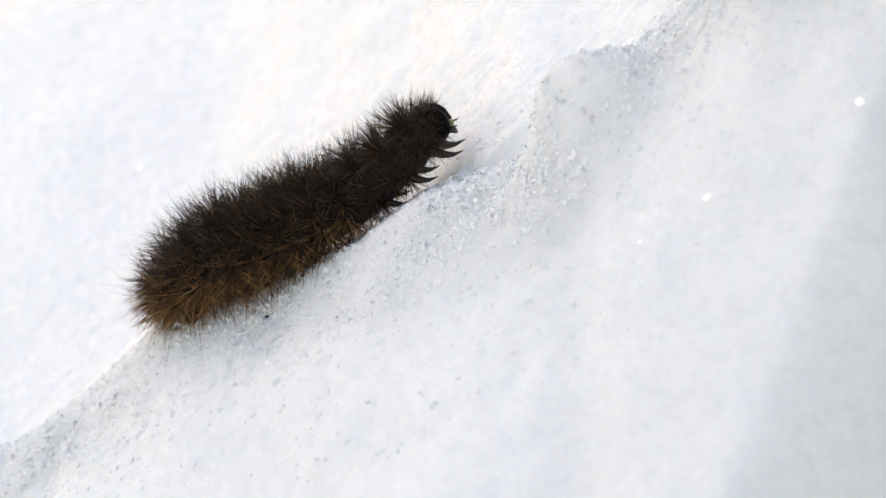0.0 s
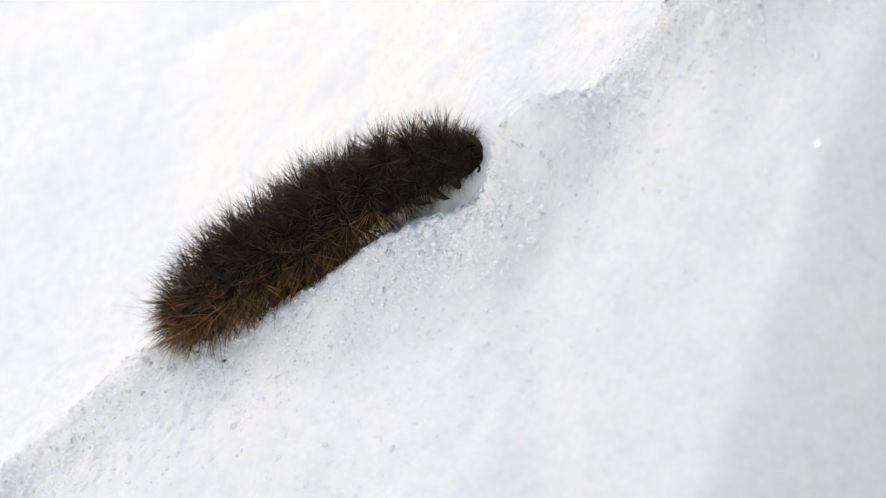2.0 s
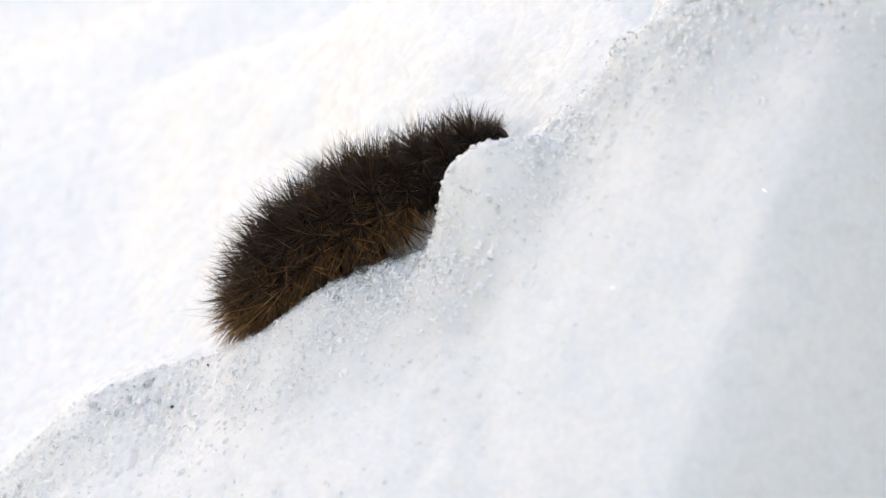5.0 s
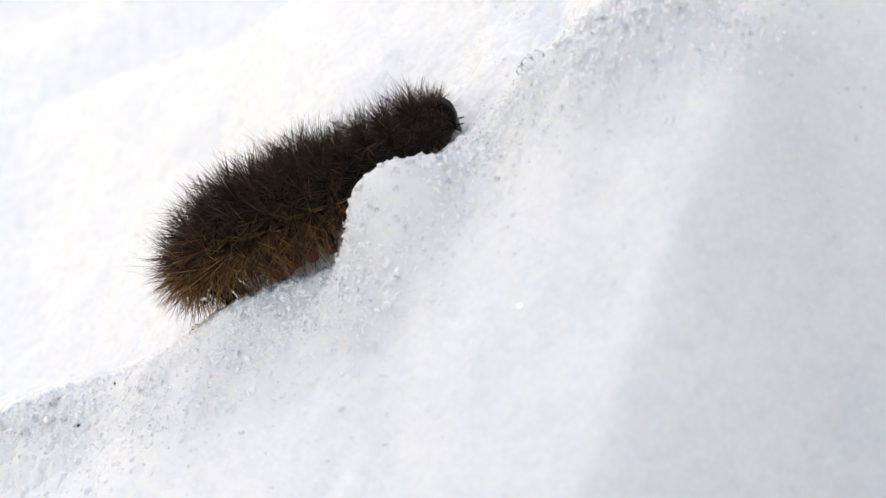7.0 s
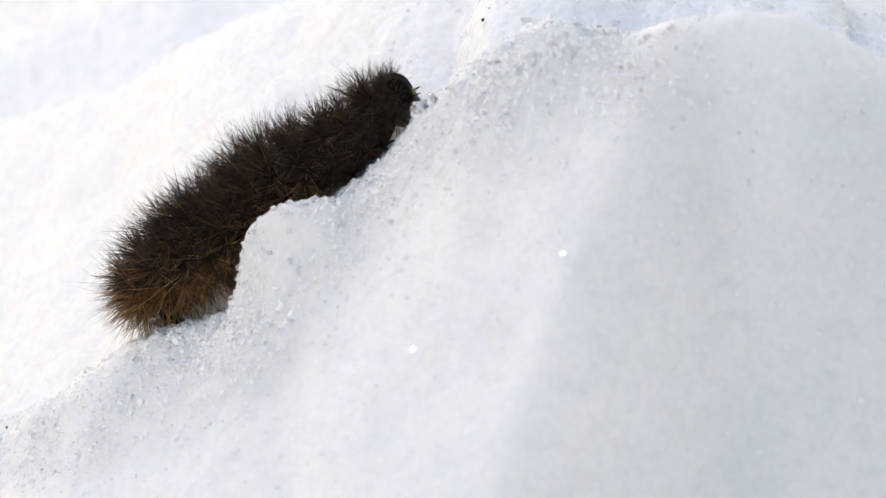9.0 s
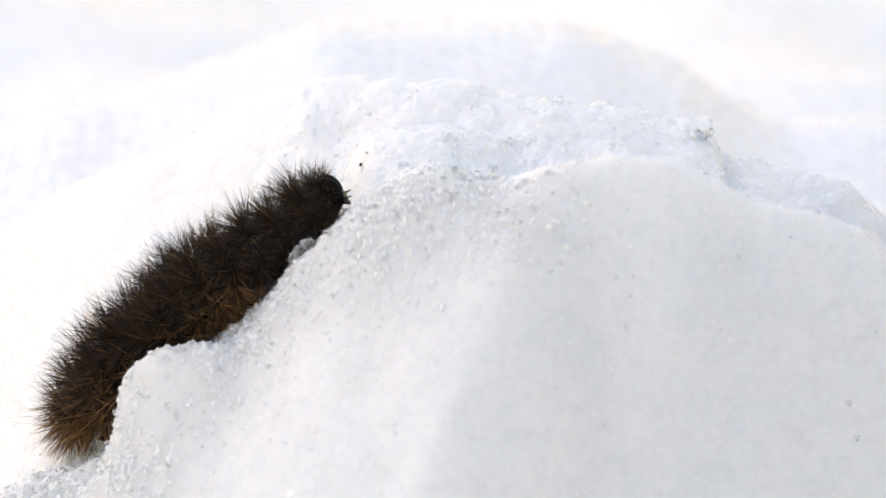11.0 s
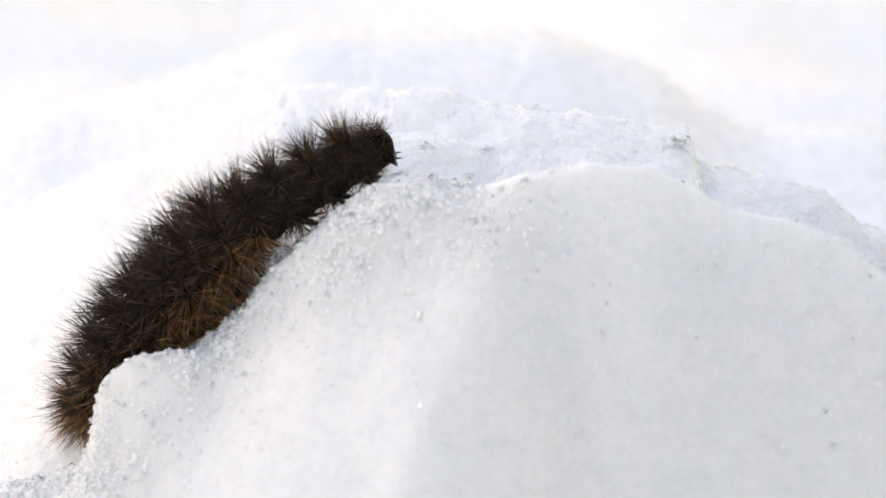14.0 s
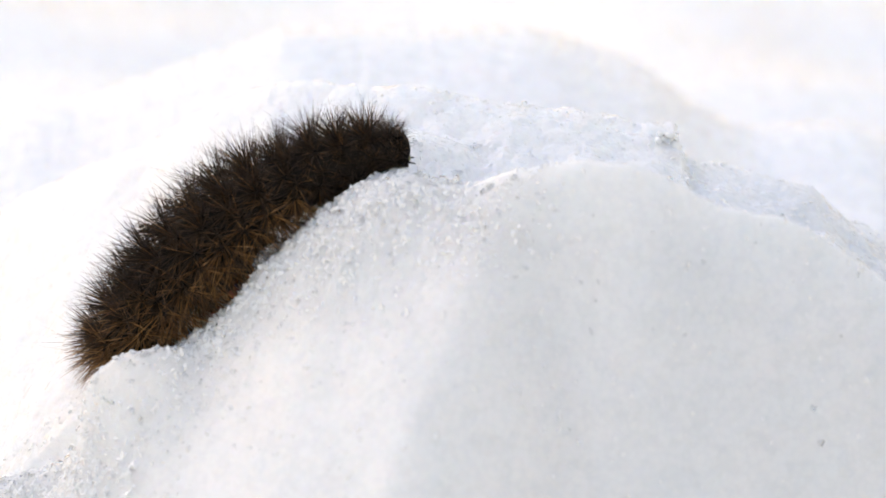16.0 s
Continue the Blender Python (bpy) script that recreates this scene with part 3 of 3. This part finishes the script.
def spine(t, *points, front=1.0):
    """How the body lies at t seconds: points (x, height) in MM from tail to head. front: how far the rings behind the head are drawn apart."""
    fine, run = curve(points)

    def place(s):
        return np.array([np.interp(s, run, fine[:, 0]), np.interp(s, run, fine[:, 1])])

    mid = place(0.5)
    gaps = [1.0] * (N_SEG - 4) + [0.5 + 0.5 * front, front, front, 0.45 + 0.3 * front]
    at = 0.03 + 0.955 * np.concatenate([[0], np.cumsum(gaps)]) / sum(gaps)
    poses = []
    for s in at:
        c = place(s) - mid
        d = place(min(1, s + 0.05)) - place(max(0, s - 0.05))
        poses.append(pose(c[0] * MM, 0, c[1] * MM, 0, -math.degrees(math.atan2(d[1], d[0])), 0))
    ROWS.append((t, mid, poses))


def motions():
    spine(0.0, (-64.6, -27.5), (-57.7, -21.2), (-50.3, -18.2), (-42.9, -14.7), (-35.6, -9.3), (-29.0, -2.7), front=1.4)
    spine(0.5, (-64.3, -28.2), (-57.8, -21.1), (-50.3, -16.0), (-42.5, -12.7), (-35.3, -8.7), (-28.1, -3.4), front=1.25)
    spine(1.0, (-63.0, -27.3), (-56.6, -21.4), (-49.5, -16.3), (-42.2, -11.9), (-34.7, -7.4), (-27.1, -4.1), front=1.1)
    spine(1.5, (-60.0, -24.5), (-53.6, -19.4), (-46.7, -15.1), (-39.5, -9.9), (-31.3, -4.9), (-23.5, -4.5), front=0.9)
    spine(2.0, (-56.4, -24.5), (-50.0, -18.6), (-43.2, -13.8), (-36.0, -8.9), (-28.2, -4.0), (-19.2, -1.5), front=1.0)
    spine(2.5, (-53.6, -25.4), (-48.6, -18.0), (-42.1, -11.7), (-35.0, -6.5), (-26.9, -3.2), (-18.8, -1.3), front=0.8)
    spine(3.0, (-52.6, -25.2), (-47.6, -17.3), (-41.1, -11.1), (-34.2, -5.5), (-26.7, -2.0), (-18.8, -0.4), front=0.75)
    spine(3.5, (-50.4, -21.9), (-45.4, -14.8), (-39.0, -8.9), (-31.8, -3.6), (-24.1, 0.8), (-16.6, 3.5), front=0.9)
    spine(4.2, (-45.3, -18.8), (-40.3, -11.8), (-34.0, -5.8), (-27.0, -1.7), (-19.7, 1.3), (-13.2, 3.6), front=1.0)
    spine(6.3, (-36.7, -10.6), (-31.9, -4.4), (-25.3, -0.6), (-18.2, 2.9), (-11.5, 7.4), (-5.2, 11.3), front=1.3)
    spine(6.5, (-36.5, -9.3), (-31.7, -3.5), (-25.2, -0.1), (-18.0, 3.4), (-10.8, 8.3), (-5.0, 11.9), front=1.35)
    spine(7.0, (-36.4, -9.1), (-31.2, -3.4), (-24.3, 0.5), (-17.2, 3.6), (-10.2, 8.2), (-4.5, 12.3), front=1.25)
    spine(7.5, (-35.4, -8.4), (-30.3, -3.6), (-23.7, 0.8), (-16.9, 6.1), (-9.7, 10.8), (-3.1, 12.6), front=0.85)
    spine(8.0, (-33.2, -7.3), (-28.2, -3.8), (-22.0, 1.1), (-15.5, 7.2), (-8.9, 12.4), (-1.9, 16.0), front=0.85)
    spine(8.5, (-31.3, -6.4), (-26.2, -2.5), (-19.9, 2.1), (-13.4, 7.8), (-7.3, 13.7), (-2.0, 20.6), front=1.1)
    spine(9.0, (-29.3, -6.0), (-24.2, -0.9), (-17.1, 4.5), (-10.0, 10.7), (-3.0, 14.2), (3.2, 21.3), front=1.35)
    spine(9.2, (-27.8, -6.1), (-22.4, -0.3), (-15.7, 5.1), (-8.9, 10.7), (-1.9, 14.4), (3.9, 22.0), front=1.35)
    spine(11.3, (-21.4, -3.0), (-15.9, 4.2), (-8.8, 11.3), (-2.2, 17.9), (4.3, 22.3), (9.9, 27.9), front=1.3)
    spine(11.5, (-21.5, -2.6), (-16.0, 4.6), (-8.8, 11.7), (-2.3, 18.3), (4.3, 23.1), (9.4, 29.1), front=1.3)
    spine(12.0, (-19.4, -1.9), (-14.7, 5.7), (-8.3, 12.4), (-2.0, 18.5), (5.0, 23.0), (11.2, 28.7), front=1.1)
    spine(12.5, (-18.8, -2.5), (-14.4, 6.6), (-8.3, 14.4), (-2.0, 19.7), (4.7, 23.5), (10.6, 28.9), front=1.0)
    spine(13.0, (-18.4, -2.2), (-13.6, 6.9), (-8.0, 14.5), (-1.8, 19.5), (5.5, 23.7), (11.7, 29.3), front=0.85)
    spine(13.5, (-18.2, -1.6), (-13.1, 7.1), (-7.5, 14.3), (-1.1, 20.8), (6.3, 26.5), (13.0, 32.6), front=0.85)
    spine(14.0, (-17.2, -1.7), (-12.6, 6.9), (-7.1, 14.9), (-0.4, 21.8), (8.0, 27.5), (19.1, 33.6), front=1.25)
    spine(14.5, (-16.8, 0.2), (-12.5, 7.7), (-6.6, 15.3), (0.4, 22.2), (8.4, 27.8), (20.8, 33.4), front=1.4)
    spine(15.0, (-14.9, 4.2), (-10.2, 11.0), (-4.6, 17.6), (2.1, 23.7), (10.1, 28.9), (21.3, 33.2), front=1.35)
    spine(15.5, (-13.3, 5.3), (-8.6, 12.0), (-3.4, 19.1), (3.4, 24.9), (10.7, 29.3), (21.4, 32.9), front=1.1)
    spine(16.0, (-13.0, 6.6), (-7.6, 13.4), (-2.0, 20.5), (4.8, 25.9), (11.8, 29.9), (22.5, 33.0), front=0.9)
    walk(caterpillar, [(t, pose(m[0] * MM, 0, m[1] * MM)) for t, m, _ in ROWS])
    nod = pose(0, 0, 0, 0, 18, 0)
    for k, ob in enumerate(SEGMENTS + [HEAD_OB]):
        walk(ob, [(t, p[k] @ nod if ob == HEAD_OB else p[k]) for t, _, p in ROWS])


motions()
